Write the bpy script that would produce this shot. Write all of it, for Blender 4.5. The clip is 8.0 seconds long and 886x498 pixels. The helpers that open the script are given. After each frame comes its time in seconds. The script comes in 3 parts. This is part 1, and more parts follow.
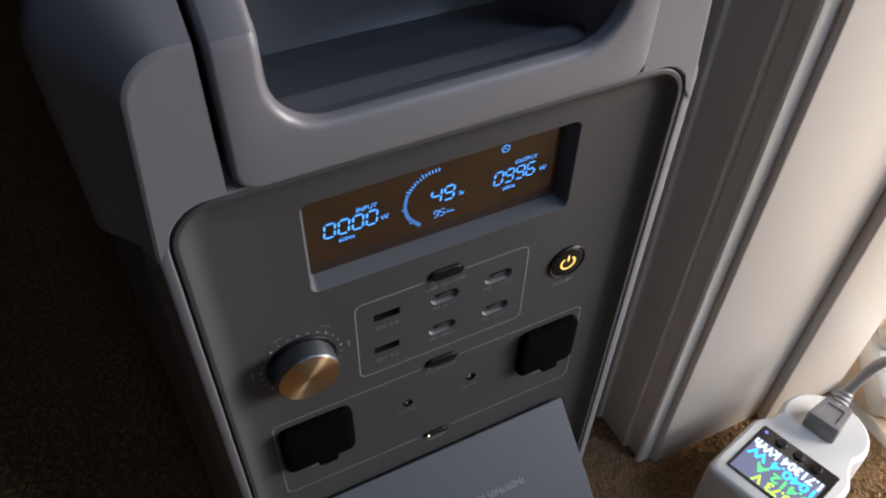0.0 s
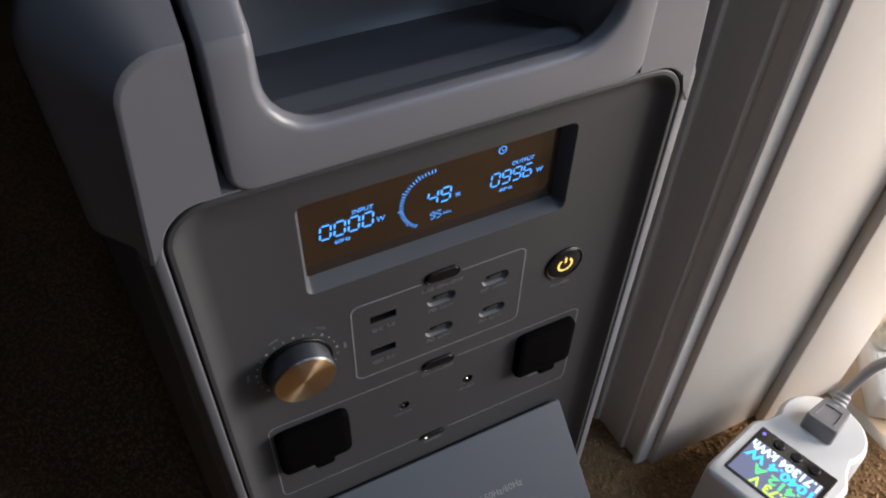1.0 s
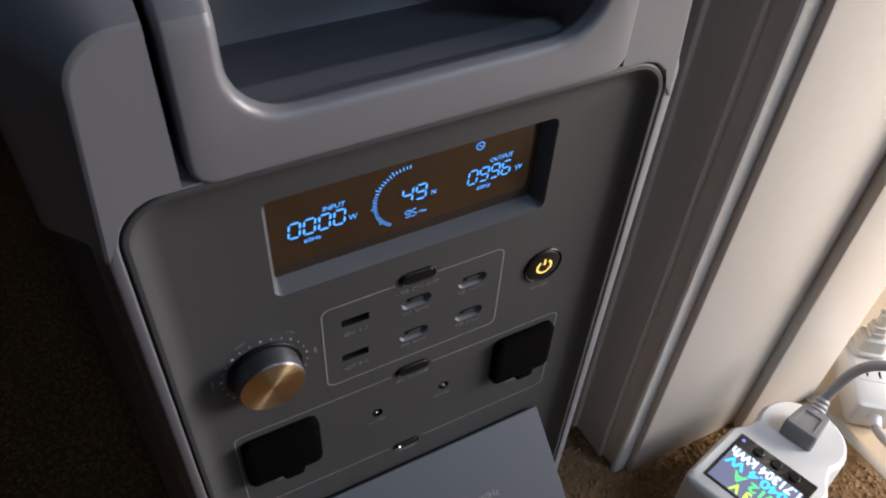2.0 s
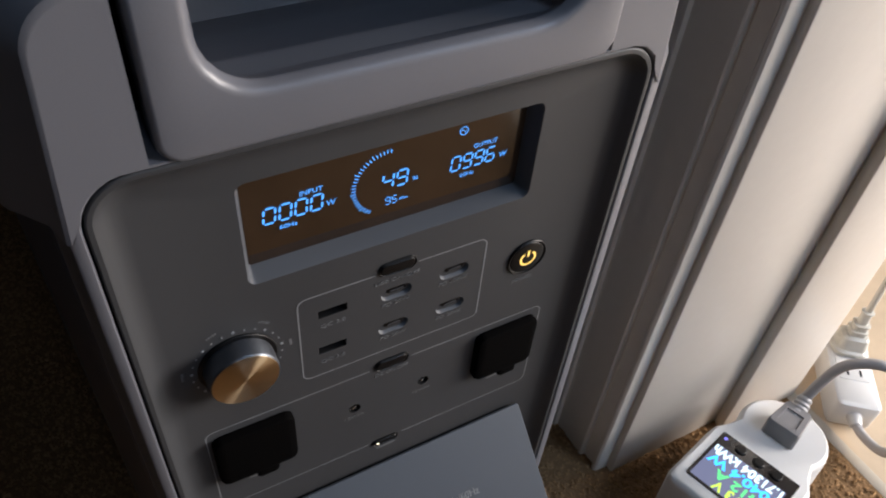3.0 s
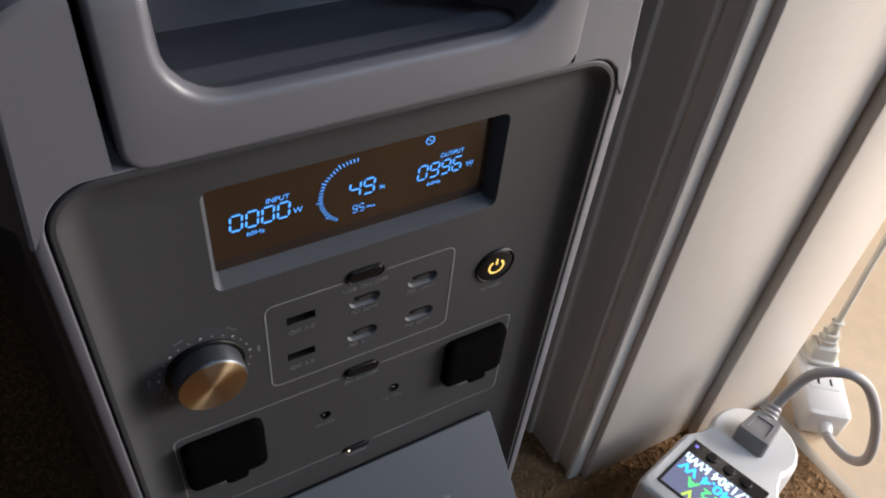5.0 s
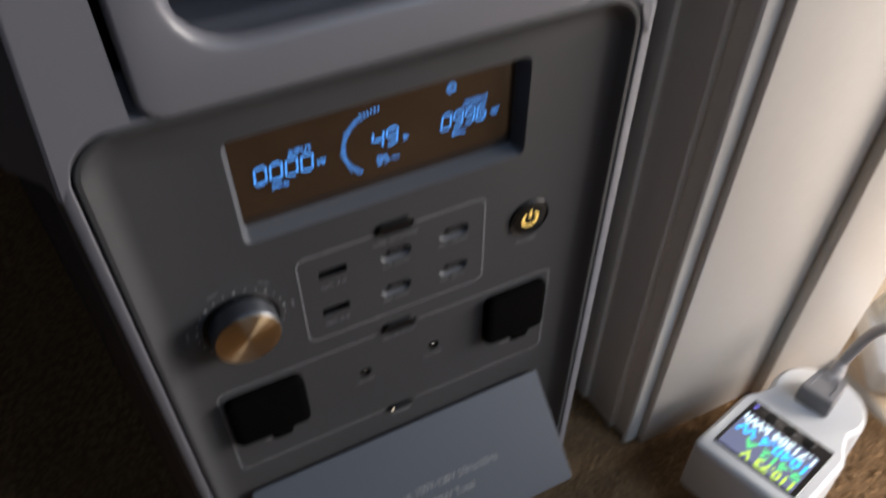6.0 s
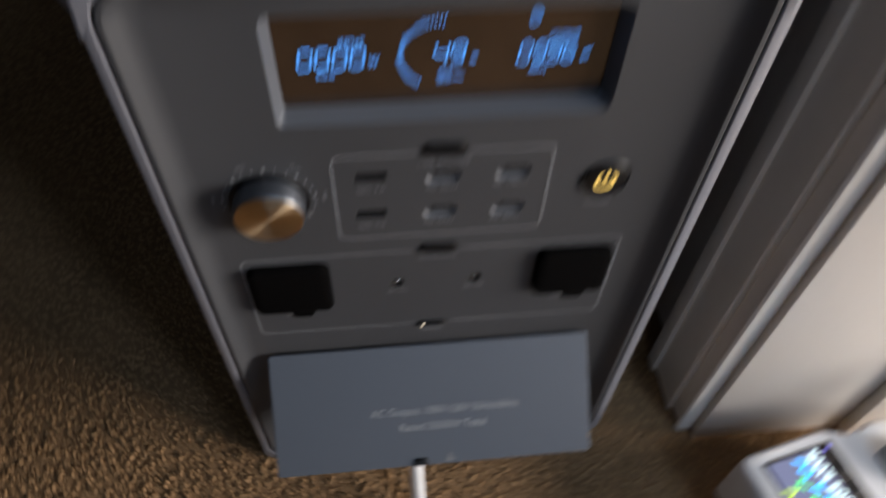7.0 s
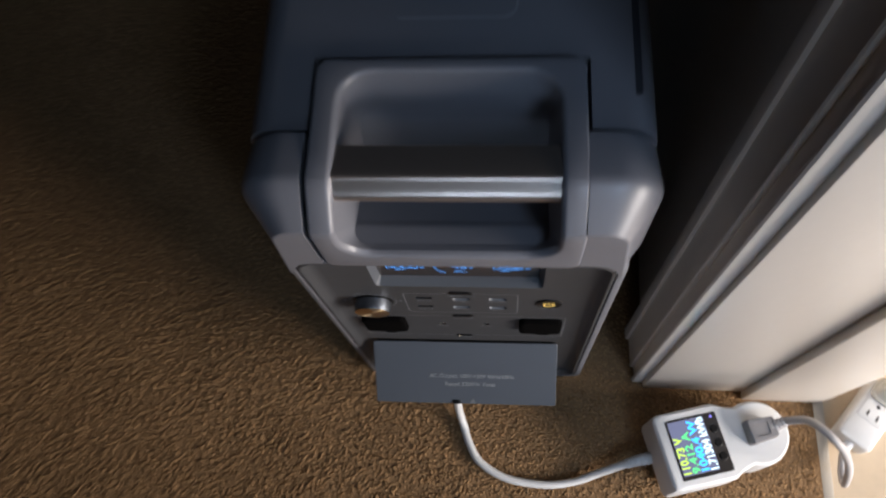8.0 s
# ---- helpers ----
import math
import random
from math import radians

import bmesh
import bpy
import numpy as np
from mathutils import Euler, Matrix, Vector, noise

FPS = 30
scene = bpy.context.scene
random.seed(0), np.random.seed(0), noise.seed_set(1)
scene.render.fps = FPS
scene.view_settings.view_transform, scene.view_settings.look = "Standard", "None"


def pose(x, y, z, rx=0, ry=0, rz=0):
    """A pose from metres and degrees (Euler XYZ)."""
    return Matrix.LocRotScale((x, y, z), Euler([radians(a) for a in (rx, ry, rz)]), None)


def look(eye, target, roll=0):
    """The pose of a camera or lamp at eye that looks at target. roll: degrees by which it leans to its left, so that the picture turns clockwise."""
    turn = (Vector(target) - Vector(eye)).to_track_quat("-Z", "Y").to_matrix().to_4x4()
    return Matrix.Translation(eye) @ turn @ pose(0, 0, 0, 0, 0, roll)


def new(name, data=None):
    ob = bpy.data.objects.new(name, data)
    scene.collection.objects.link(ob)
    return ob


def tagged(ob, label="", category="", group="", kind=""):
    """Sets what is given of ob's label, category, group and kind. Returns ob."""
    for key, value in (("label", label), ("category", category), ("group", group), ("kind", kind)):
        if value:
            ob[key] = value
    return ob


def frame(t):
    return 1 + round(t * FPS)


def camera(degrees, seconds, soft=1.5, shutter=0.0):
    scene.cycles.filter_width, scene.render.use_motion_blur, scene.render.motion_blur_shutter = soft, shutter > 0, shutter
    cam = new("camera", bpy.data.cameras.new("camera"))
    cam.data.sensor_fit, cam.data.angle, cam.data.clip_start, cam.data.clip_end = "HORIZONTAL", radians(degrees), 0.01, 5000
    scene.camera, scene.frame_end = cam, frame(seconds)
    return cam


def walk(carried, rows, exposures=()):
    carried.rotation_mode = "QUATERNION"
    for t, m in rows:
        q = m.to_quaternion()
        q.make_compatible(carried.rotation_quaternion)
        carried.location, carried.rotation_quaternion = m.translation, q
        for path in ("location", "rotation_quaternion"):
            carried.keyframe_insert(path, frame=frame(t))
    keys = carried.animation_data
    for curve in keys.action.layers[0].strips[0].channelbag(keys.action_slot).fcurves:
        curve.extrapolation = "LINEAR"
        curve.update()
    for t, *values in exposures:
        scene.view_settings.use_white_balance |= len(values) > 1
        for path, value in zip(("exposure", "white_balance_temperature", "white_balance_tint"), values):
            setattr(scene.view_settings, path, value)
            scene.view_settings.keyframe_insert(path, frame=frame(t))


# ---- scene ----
U = 0.86  # plan unit in metres
FL = 0.0305  # height of the floor in plan units
cam = camera(59.46, 8.0, soft=2.0, shutter=0.8)
PATH = [
    (0, (-0.1406, -0.2615, 0.7313), (0.4773, 0.9045, -0.6356), 1.74),
    (0.5, (-0.1377, -0.2644, 0.7334), (0.4801, 0.9, -0.6345), 1.75),
    (1, (-0.1388, -0.2603, 0.7305), (0.4826, 0.9042, -0.6354), 1.86),
    (1.5, (-0.137, -0.2561, 0.7246), (0.5156, 0.9044, -0.6304), 2.77),
    (3, (-0.1323, -0.2477, 0.7009), (0.5949, 0.8798, -0.6444), 5.80),
    (3.5, (-0.1334, -0.2476, 0.701), (0.6182, 0.8693, -0.64), 6.80),
    (4, (-0.1336, -0.2484, 0.7021), (0.6315, 0.8623, -0.6364), 7.31),
    (4.5, (-0.1287, -0.2473, 0.7012), (0.6393, 0.8609, -0.6375), 7.52),
    (5.8, (-0.1228, -0.2766, 0.7113), (0.5641, 0.917, -0.606), 2.64),
    (6, (-0.1113, -0.2775, 0.6922), (0.4897, 0.9082, -0.671), 0.02),
    (6.5, (-0.0885, -0.2932, 0.6778), (0.2786, 0.9322, -0.7271), -3.18),
    (6.7, (-0.0781, -0.2738, 0.6674), (0.1961, 0.912, -0.7902), -2.15),
    (6.8, (-0.0664, -0.2761, 0.6492), (0.1504, 0.8933, -0.8308), -1.19),
    (7, (-0.035, -0.2577, 0.6858), (0.1203, 0.8314, -0.8632), 2.73),
    (7.1, (-0.0178, -0.2496, 0.7227), (0.1096, 0.8065, -0.8514), 5.32),
    (7.2, (-0.0037, -0.2415, 0.7566), (0.1196, 0.7682, -0.8482), 7.60),
    (7.3, (0.0095, -0.2364, 0.8095), (0.1372, 0.7152, -0.8303), 9.49),
    (7.4, (0.0107, -0.2333, 0.8894), (0.1294, 0.6429, -0.7926), 8.97),
    (7.5, (0.0059, -0.2292, 0.9663), (0.0834, 0.5893, -0.7466), 4.85),
    (7.7, (0.0058, -0.2262, 1.0425), (0.0026, 0.4986, -0.7138), -2.44),
    (8, (0.0474, -0.214, 1.1207), (-0.1148, 0.4301, -0.6594), -12.71),
]
walk(cam, [(t, look(Vector(eye) * U, Vector(target) * U, roll)) for t, eye, target, roll in PATH],
     exposures=[(0.0, 0.0), (1.5, 0.0), (3.5, -0.06), (6.0, -0.12), (6.5, 0.0), (7.4, 0.12), (8.0, 0.0)])

# ---------------------------------------------------------------- light
world = bpy.data.worlds.new("world")
scene.world = world
world.use_nodes = True
wn = world.node_tree.nodes
sky = wn.new("ShaderNodeTexSky")
sky.sky_type, sky.sun_disc, sky.sun_elevation, sky.sun_rotation = "NISHITA", False, radians(35), radians(140)
world.node_tree.links.new(sky.outputs[0], wn["Background"].inputs[0])
wn["Background"].inputs[1].default_value = 0.05


def area_lamp(name, eye, target, w, h, watts, color):
    data = bpy.data.lights.new(name, "AREA")
    data.shape, data.size, data.size_y, data.energy, data.color = "RECTANGLE", w, h, watts, color
    ob = new(name, data)
    ob.matrix_world = look(eye, target)
    return ob


# daylight in the openings of the windows: two in the next room, a small one in the south wall
area_lamp("window_daylight", (1.53, -0.66, 0.68), (0.0, -0.20, 0.34), 0.9, 0.55, 49, (1.0, 0.925, 0.875))
area_lamp("window_skylight", (0.774, -1.247, 1.92), (0.0, 0.0, 0.5), 0.50, 0.60, 15, (0.52, 0.71, 1.0))
area_lamp("far_window_skylight", (0.02, -1.775, 1.16), (0.0, 0.1, 0.5), 0.34, 0.34, 2.9, (0.62, 0.78, 1.0))


# ---------------------------------------------------------------- materials
def material(name, color, rough=0.5, metal=0.0, vary=0.12, big=6.0, fine=400.0, bump=0.15, dist=0.0006,
             rough_vary=0.1, island=0.0, obj=0.0, coat=0.0, spec=0.5, tint=None):
    m = bpy.data.materials.new(name)
    m.use_nodes = True
    nt = m.node_tree
    n, l = nt.nodes, nt.links
    p = n["Principled BSDF"]
    tc = n.new("ShaderNodeTexCoord")
    a, b = n.new("ShaderNodeTexNoise"), n.new("ShaderNodeTexNoise")
    a.inputs["Scale"].default_value, a.inputs["Detail"].default_value = big, 6
    b.inputs["Scale"].default_value, b.inputs["Detail"].default_value = fine, 3
    for t in (a, b):
        l.new(tc.outputs["Object"], t.inputs["Vector"])
    mix = n.new("ShaderNodeMix")
    mix.data_type = "RGBA"
    dark = tint or [c * (1 - 2.2 * vary) for c in color]
    mix.inputs["A"].default_value = (*[max(0, c) for c in dark], 1)
    mix.inputs["B"].default_value = (*[min(1, c * (1 + vary)) for c in color], 1)
    add = n.new("ShaderNodeMath")
    add.operation = "MULTIPLY_ADD"
    l.new(a.outputs["Fac"], add.inputs[0])
    add.inputs[1].default_value = 0.7
    half = n.new("ShaderNodeMath")
    half.operation = "MULTIPLY"
    half.inputs[1].default_value = 0.5
    l.new(b.outputs["Fac"], half.inputs[0])
    l.new(half.outputs[0], add.inputs[2])
    last = add.outputs[0]
    if island or obj:
        src = n.new("ShaderNodeNewGeometry").outputs["Random Per Island"] if island else n.new("ShaderNodeObjectInfo").outputs["Random"]
        k = n.new("ShaderNodeMath")
        k.operation = "MULTIPLY_ADD"
        l.new(src, k.inputs[0])
        k.inputs[1].default_value = island or obj
        l.new(last, k.inputs[2])
        s = n.new("ShaderNodeMath")
        s.operation = "SUBTRACT"
        l.new(k.outputs[0], s.inputs[0])
        s.inputs[1].default_value = (island or obj) / 2
        last = s.outputs[0]
    l.new(last, mix.inputs["Factor"])
    l.new(mix.outputs["Result"], p.inputs["Base Color"])
    r = n.new("ShaderNodeMapRange")
    r.inputs["To Min"].default_value, r.inputs["To Max"].default_value = max(0.02, rough - rough_vary), min(1, rough + rough_vary)
    l.new(a.outputs["Fac"], r.inputs["Value"])
    l.new(r.outputs[0], p.inputs["Roughness"])
    p.inputs["Metallic"].default_value = metal
    p.inputs["Coat Weight"].default_value = coat
    p.inputs["Specular IOR Level"].default_value = spec
    if bump:
        bp = n.new("ShaderNodeBump")
        bp.inputs["Strength"].default_value, bp.inputs["Distance"].default_value = bump, dist
        l.new(b.outputs["Fac"], bp.inputs["Height"])
        l.new(bp.outputs[0], p.inputs["Normal"])
    return m


def glow(name, color, strength, base=(0.02, 0.02, 0.02)):
    m = bpy.data.materials.new(name)
    m.use_nodes = True
    p = m.node_tree.nodes["Principled BSDF"]
    p.inputs["Base Color"].default_value = (*base, 1)
    p.inputs["Emission Color"].default_value = (*color, 1)
    p.inputs["Emission Strength"].default_value = strength
    return m


SHELL = material("shell_plastic", (0.152, 0.154, 0.174), 0.38, vary=0.06, big=9, fine=1900, bump=0.12, dist=0.0003)
PANEL = material("panel_plastic", (0.040, 0.0415, 0.0455), 0.55, vary=0.06, big=12, fine=2200, bump=0.16, dist=0.0003)
BODY = material("body_plastic", (0.030, 0.032, 0.040), 0.55, vary=0.10, big=9, fine=1600, bump=0.18, dist=0.0003)
FLAP = material("flap_plastic", (0.058, 0.068, 0.086), 0.50, vary=0.06, big=14, fine=2000, bump=0.12, dist=0.0003)
BLACK = material("black_plastic", (0.0035, 0.0035, 0.004), 0.40, vary=0.15, big=20, fine=900, bump=0.1, spec=0.25)
RUBBER = material("black_rubber", (0.0022, 0.0020, 0.0020), 0.85, vary=0.15, big=25, fine=1200, bump=0.25, spec=0.03)
HANDLE = material("handle_metal", (0.56, 0.50, 0.46), 0.30, metal=0.9, vary=0.05, big=6, fine=300, bump=0.0, rough_vary=0.04)
# brown mottled base colour adds to the carpet's reflection in the glass
GLASS = material("lcd_glass", (0.034, 0.020, 0.012), 0.10, vary=0.4, big=45, fine=200, bump=0.0, rough_vary=0.09, coat=0.3, spec=0.8)
GOLD = material("brushed_brass", (0.66, 0.53, 0.355), 0.32, metal=1.0, vary=0.10, big=60, fine=1500, bump=0.15)
KNOB = material("knob_side_metal", (0.16, 0.175, 0.20), 0.38, metal=0.9, vary=0.1, big=60, fine=900, bump=0.1)
gn = GOLD.node_tree
tangent = gn.nodes.new("ShaderNodeTangent")
tangent.direction_type, tangent.axis = "RADIAL", "Y"
gn.links.new(tangent.outputs[0], gn.nodes["Principled BSDF"].inputs["Tangent"])
gn.nodes["Principled BSDF"].inputs["Anisotropic"].default_value = 0.9
gn.nodes["Principled BSDF"].inputs["Anisotropic Rotation"].default_value = 0.25
CHROME = material("chrome", (0.70, 0.69, 0.66), 0.18, metal=1.0, vary=0.05, bump=0.0)
SURROUND = material("display_surround_plastic", (0.074, 0.080, 0.092), 0.5, vary=0.06, big=14, fine=2000, bump=0.12, dist=0.0003)
PRINT = material("grey_print", (0.25, 0.26, 0.275), 0.6, vary=0.15, big=60, fine=600, bump=0.0)
DIM = material("faint_print", (0.14, 0.145, 0.155), 0.6, vary=0.2, big=60, fine=600, bump=0.0)
WHITE = material("white_plastic", (0.72, 0.72, 0.72), 0.38, vary=0.03, big=14, fine=900, bump=0.06)
CORD = material("white_cord_rubber", (0.66, 0.66, 0.66), 0.5, vary=0.06, big=30, fine=700, bump=0.1)
GREY = material("grey_plug_rubber", (0.25, 0.24, 0.245), 0.5, vary=0.1, big=40, fine=900, bump=0.15)
GREYCORD = material("grey_cord_rubber", (0.47, 0.45, 0.45), 0.5, vary=0.08, big=40, fine=900, bump=0.15)
BEZEL = material("meter_window_plastic", (0.022, 0.019, 0.018), 0.22, vary=0.2, big=40, fine=600, bump=0.0)
LED_BLUE = glow("blue_led", (0.25, 0.22, 1.0), 1.4)
CLEAR = material("milky_plastic", (0.55, 0.54, 0.50), 0.3, vary=0.08, big=30, bump=0.0)
PAINT = material("cream_gloss_paint", (0.70, 0.655, 0.60), 0.36, vary=0.04, big=5, fine=120, bump=0.10, dist=0.001)
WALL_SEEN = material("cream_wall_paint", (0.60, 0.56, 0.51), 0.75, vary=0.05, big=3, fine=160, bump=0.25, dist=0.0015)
# unseen walls: near-black colour swallows bounced light and deepens the shade
WALL_UNSEEN = material("unseen_wall_low_bounce", (0.045, 0.039, 0.035), 0.75, vary=0.05, big=3, fine=160, bump=0.25, dist=0.0015)
# unseen ceiling: albedo cut near black so little light comes back down
CEIL_UNSEEN = material("unseen_ceiling_low_bounce", (0.075, 0.072, 0.07), 0.85, vary=0.04, big=3, fine=120, bump=0.2, dist=0.002)
CARPET = material("carpet_backing", (0.225, 0.136, 0.070), 0.95, vary=0.25, big=12, fine=260, bump=0.6, dist=0.004, spec=0.1)
PILE = material("carpet_yarn", (0.330, 0.200, 0.100), 0.95, vary=0.20, big=55, fine=420, bump=0.2, island=0.30, spec=0.1)
WOOD = material("pale_oak_floor", (0.60, 0.475, 0.34), 0.42, vary=0.13, big=8, fine=70, bump=0.1)
METAL = material("threshold_metal", (0.50, 0.45, 0.38), 0.45, metal=0.3, vary=0.06, big=20, fine=300, bump=0.1)
BLUE = glow("lcd_blue_light", (0.075, 0.36, 1.0), 1.6)
AMBER = glow("amber_led", (1.0, 0.66, 0.16), 1.5)
WARM = glow("warm_led", (1.0, 0.86, 0.60), 2.0)
SCREEN_BLUE = glow("meter_backlight", (0.17, 0.19, 0.34), 1.0)
T_WHITE = glow("meter_text_white", (0.75, 0.95, 1.0), 1.72)
T_CYAN = glow("meter_text_cyan", (0.05, 0.75, 1.9), 1.42)
T_GREEN = glow("meter_text_green", (0.12, 0.85, 0.30), 1.27)
T_YELLOW = glow("meter_text_yellow", (0.62, 0.90, 0.10), 1.42)


# ---------------------------------------------------------------- helpers
def thing(name, base, label, category, group="", kind=""):
    ob = new(name)
    ob.empty_display_size = 0.02
    ob.location = Vector(base) * U
    return tagged(ob, label, category, group, kind)


def part(name, bm, mat, parent=None, label="", smooth=35, fix=True):
    """One mesh object from a bmesh in plan units, under a thing or a part."""
    if fix:
        bmesh.ops.recalc_face_normals(bm, faces=bm.faces)
    bm.transform(Matrix.Scale(U, 4))
    me = bpy.data.meshes.new(name)
    bm.to_mesh(me)
    bm.free()
    me.materials.append(mat)
    if smooth:
        me.shade_smooth()
        me.set_sharp_from_angle(angle=radians(smooth))
    ob = new(name, me)
    if parent:
        at = Vector()
        p = parent
        while p:
            at += p.location
            p = p.parent
        top = parent
        ob.parent = top
        root = top
        while root.parent:
            root = root.parent
        ob.matrix_parent_inverse = Matrix.Translation(-root.location) if top is root else Matrix.Identity(4)
    return tagged(ob, label)


def rings(bm, loops, cap0=True, cap1=True, close=True):
    vs = [[bm.verts.new(p) for p in loop] for loop in loops]
    n = len(vs[0])
    for a, b in zip(vs, vs[1:]):
        for i in range(n if close else n - 1):
            j = (i + 1) % n
            bm.faces.new((a[i], a[j], b[j], b[i]))
    if cap0:
        bm.faces.new(vs[0])
    if cap1:
        bm.faces.new(vs[-1])
    return vs


def rrect(cx, cy, w, h, r, n=6):
    r = min(r, w / 2 - 1e-6, h / 2 - 1e-6)
    out = []
    for k, (sx, sy) in enumerate(((1, 1), (-1, 1), (-1, -1), (1, -1))):
        ox, oy = cx + sx * (w / 2 - r), cy + sy * (h / 2 - r)
        for i in range(n + 1):
            a = math.pi / 2 * (k + i / n)
            out.append((ox + r * math.cos(a), oy + r * math.sin(a)))
    return out


FRONT = Matrix(((1, 0, 0, 0), (0, 0, -1, 0), (0, 1, 0, 0), (0, 0, 0, 1)))  # a -> x, b -> z, depth towards the viewer -> -y


def slab(bm, cx, cy, w, h, r, steps, m=FRONT, n=6, cap0=True, cap1=True):
    """Rounded rectangles stacked into a solid: steps of (inset, height)."""
    loops = []
    for inset, d in steps:
        loops.append([m @ Vector((a, b, d)) for a, b in rrect(cx, cy, w - 2 * inset, h - 2 * inset, max(r - inset, 1e-4), n)])
    return rings(bm, loops, cap0, cap1)


def disc(bm, cx, cy, steps, m=FRONT, n=40, cap0=True, cap1=True):
    loops = [[m @ Vector((cx + r * math.cos(2 * math.pi * i / n), cy + r * math.sin(2 * math.pi * i / n), d)) for i in range(n)] for r, d in steps]
    return rings(bm, loops, cap0, cap1)


def box(bm, lo, hi, bevel=0.0, seg=2):
    fresh = bmesh.ops.create_cube(bm, size=1)["verts"]
    for v in fresh:
        v.co = Vector([(a + b) / 2 + c * (b - a) for a, b, c in zip(lo, hi, v.co)])
    if bevel:
        edges = {e for v in fresh for e in v.link_edges}
        bmesh.ops.bevel(bm, geom=list(edges), offset=bevel, segments=seg, profile=0.5, affect="EDGES", clamp_overlap=True)


def hull(bm, points, bevel=0.0, seg=3, least=20):
    vs = [bm.verts.new(p) for p in points]
    res = bmesh.ops.convex_hull(bm, input=vs)
    gone = [v for v in res["geom_interior"] + res["geom_unused"] if isinstance(v, bmesh.types.BMVert)]
    bmesh.ops.delete(bm, geom=list(set(gone)), context="VERTS")
    bmesh.ops.dissolve_limit(bm, angle_limit=radians(2), verts=bm.verts, edges=bm.edges)
    if bevel:
        edges = [e for e in bm.edges if len(e.link_faces) == 2 and e.calc_face_angle() > radians(least)]
        bmesh.ops.bevel(bm, geom=edges, offset=bevel, segments=seg, profile=0.5, affect="EDGES", clamp_overlap=True)


def smooth_path(pts, n=10):
    pts = [Vector(p) for p in pts]
    ext = [2 * pts[0] - pts[1], *pts, 2 * pts[-1] - pts[-2]]
    out = []
    for i in range(1, len(ext) - 2):
        p0, p1, p2, p3 = ext[i - 1:i + 3]
        for k in range(n):
            t = k / n
            out.append(0.5 * (2 * p1 + (p2 - p0) * t + (2 * p0 - 5 * p1 + 4 * p2 - p3) * t * t + (3 * p1 - p0 - 3 * p2 + p3) * t ** 3))
    return out + [pts[-1]]


def tube(bm, pts, r, n=14, steps=10):
    line = smooth_path(pts, steps)
    up = Vector((0.13, 0.2, 0.97))
    loops = []
    for i, p in enumerate(line):
        d = (line[min(i + 1, len(line) - 1)] - line[max(i - 1, 0)]).normalized()
        side = d.cross(up).normalized()
        up = side.cross(d).normalized()
        rad = r(i / (len(line) - 1)) if callable(r) else r
        loops.append([p + rad * (math.cos(2 * math.pi * k / n) * side + math.sin(2 * math.pi * k / n) * up) for k in range(n)])
    rings(bm, loops)


def words(name, text, size, m, mat, parent, wide=None, lean=0.0, depth=0.00012, bold=0.0):
    """Raised lettering, centred on m (a, b in its plane), in plan units; wide: its whole width."""
    cu = bpy.data.curves.new(name, "FONT")
    cu.body, cu.size, cu.align_x, cu.align_y, cu.extrude, cu.shear = text, size, "CENTER", "CENTER", depth, lean
    cu.resolution_u, cu.offset = 3, bold
    tmp = new(name + "_curve", cu)
    dep = bpy.context.evaluated_depsgraph_get()
    me = bpy.data.meshes.new_from_object(tmp.evaluated_get(dep))
    bm = bmesh.new()
    bm.from_mesh(me)
    bpy.data.objects.remove(tmp)
    bpy.data.meshes.remove(me)
    bpy.data.curves.remove(cu)
    if wide:
        xs = [v.co.x for v in bm.verts]
        k = wide / (max(xs) - min(xs))
        for v in bm.verts:
            v.co.x *= k
    bm.transform(m)
    return part(name, bm, mat, parent, smooth=0, fix=False)


def on_front(x, z, y=0.0):
    return Matrix.Translation((x, y, z)) @ FRONT


SEGMENTS = {"0": "abcdef", "4": "fgbc", "5": "afgcd", "6": "afgcde", "9": "abcdfg"}


def seven(bm, bar, ox, z, w, h, m, lean=0.10, thick=0.20):
    """One bar of a seven-segment digit whose lower left corner is at ox, z."""
    t = w * thick
    ends = {"a": ((0, h), (w, h)), "b": ((w, h), (w, h / 2)), "c": ((w, h / 2), (w, 0)), "d": ((0, 0), (w, 0)),
            "e": ((0, h / 2), (0, 0)), "f": ((0, h), (0, h / 2)), "g": ((0, h / 2), (w, h / 2))}
    a, b = Vector(ends[bar][0]), Vector(ends[bar][1])
    d = (b - a).normalized()
    n = Vector((-d.y, d.x))
    a, b = a + d * t * 0.42, b - d * t * 0.42
    c = [a, a + d * t / 2 + n * t / 2, b - d * t / 2 + n * t / 2, b, b - d * t / 2 - n * t / 2, a + d * t / 2 - n * t / 2]
    bm.faces.new([bm.verts.new(m @ Vector((ox + p.x + lean * p.y, z + p.y, 0))) for p in c])


def line_strip(bm, pts, w, m, d=0.00025):
    """A thin flat line through points in a plane."""
    pts = [Vector(p) for p in pts]
    rows = []
    for i, p in enumerate(pts):
        t = (pts[min(i + 1, len(pts) - 1)] - pts[max(i - 1, 0)]).normalized()
        n = Vector((-t.y, t.x)) * w / 2
        rows.append((bm.verts.new(m @ Vector((*(p + n), d))), bm.verts.new(m @ Vector((*(p - n), d)))))
    for a, b in zip(rows, rows[1:]):
        bm.faces.new((a[0], a[1], b[1], b[0]))


# ---------------------------------------------------------------- the rooms
def structure(name, bm, mat, label, category, smooth=30, fix=True):
    ob = part(name, bm, mat, None, label, smooth, fix)
    return tagged(ob, label, category, kind="structure")


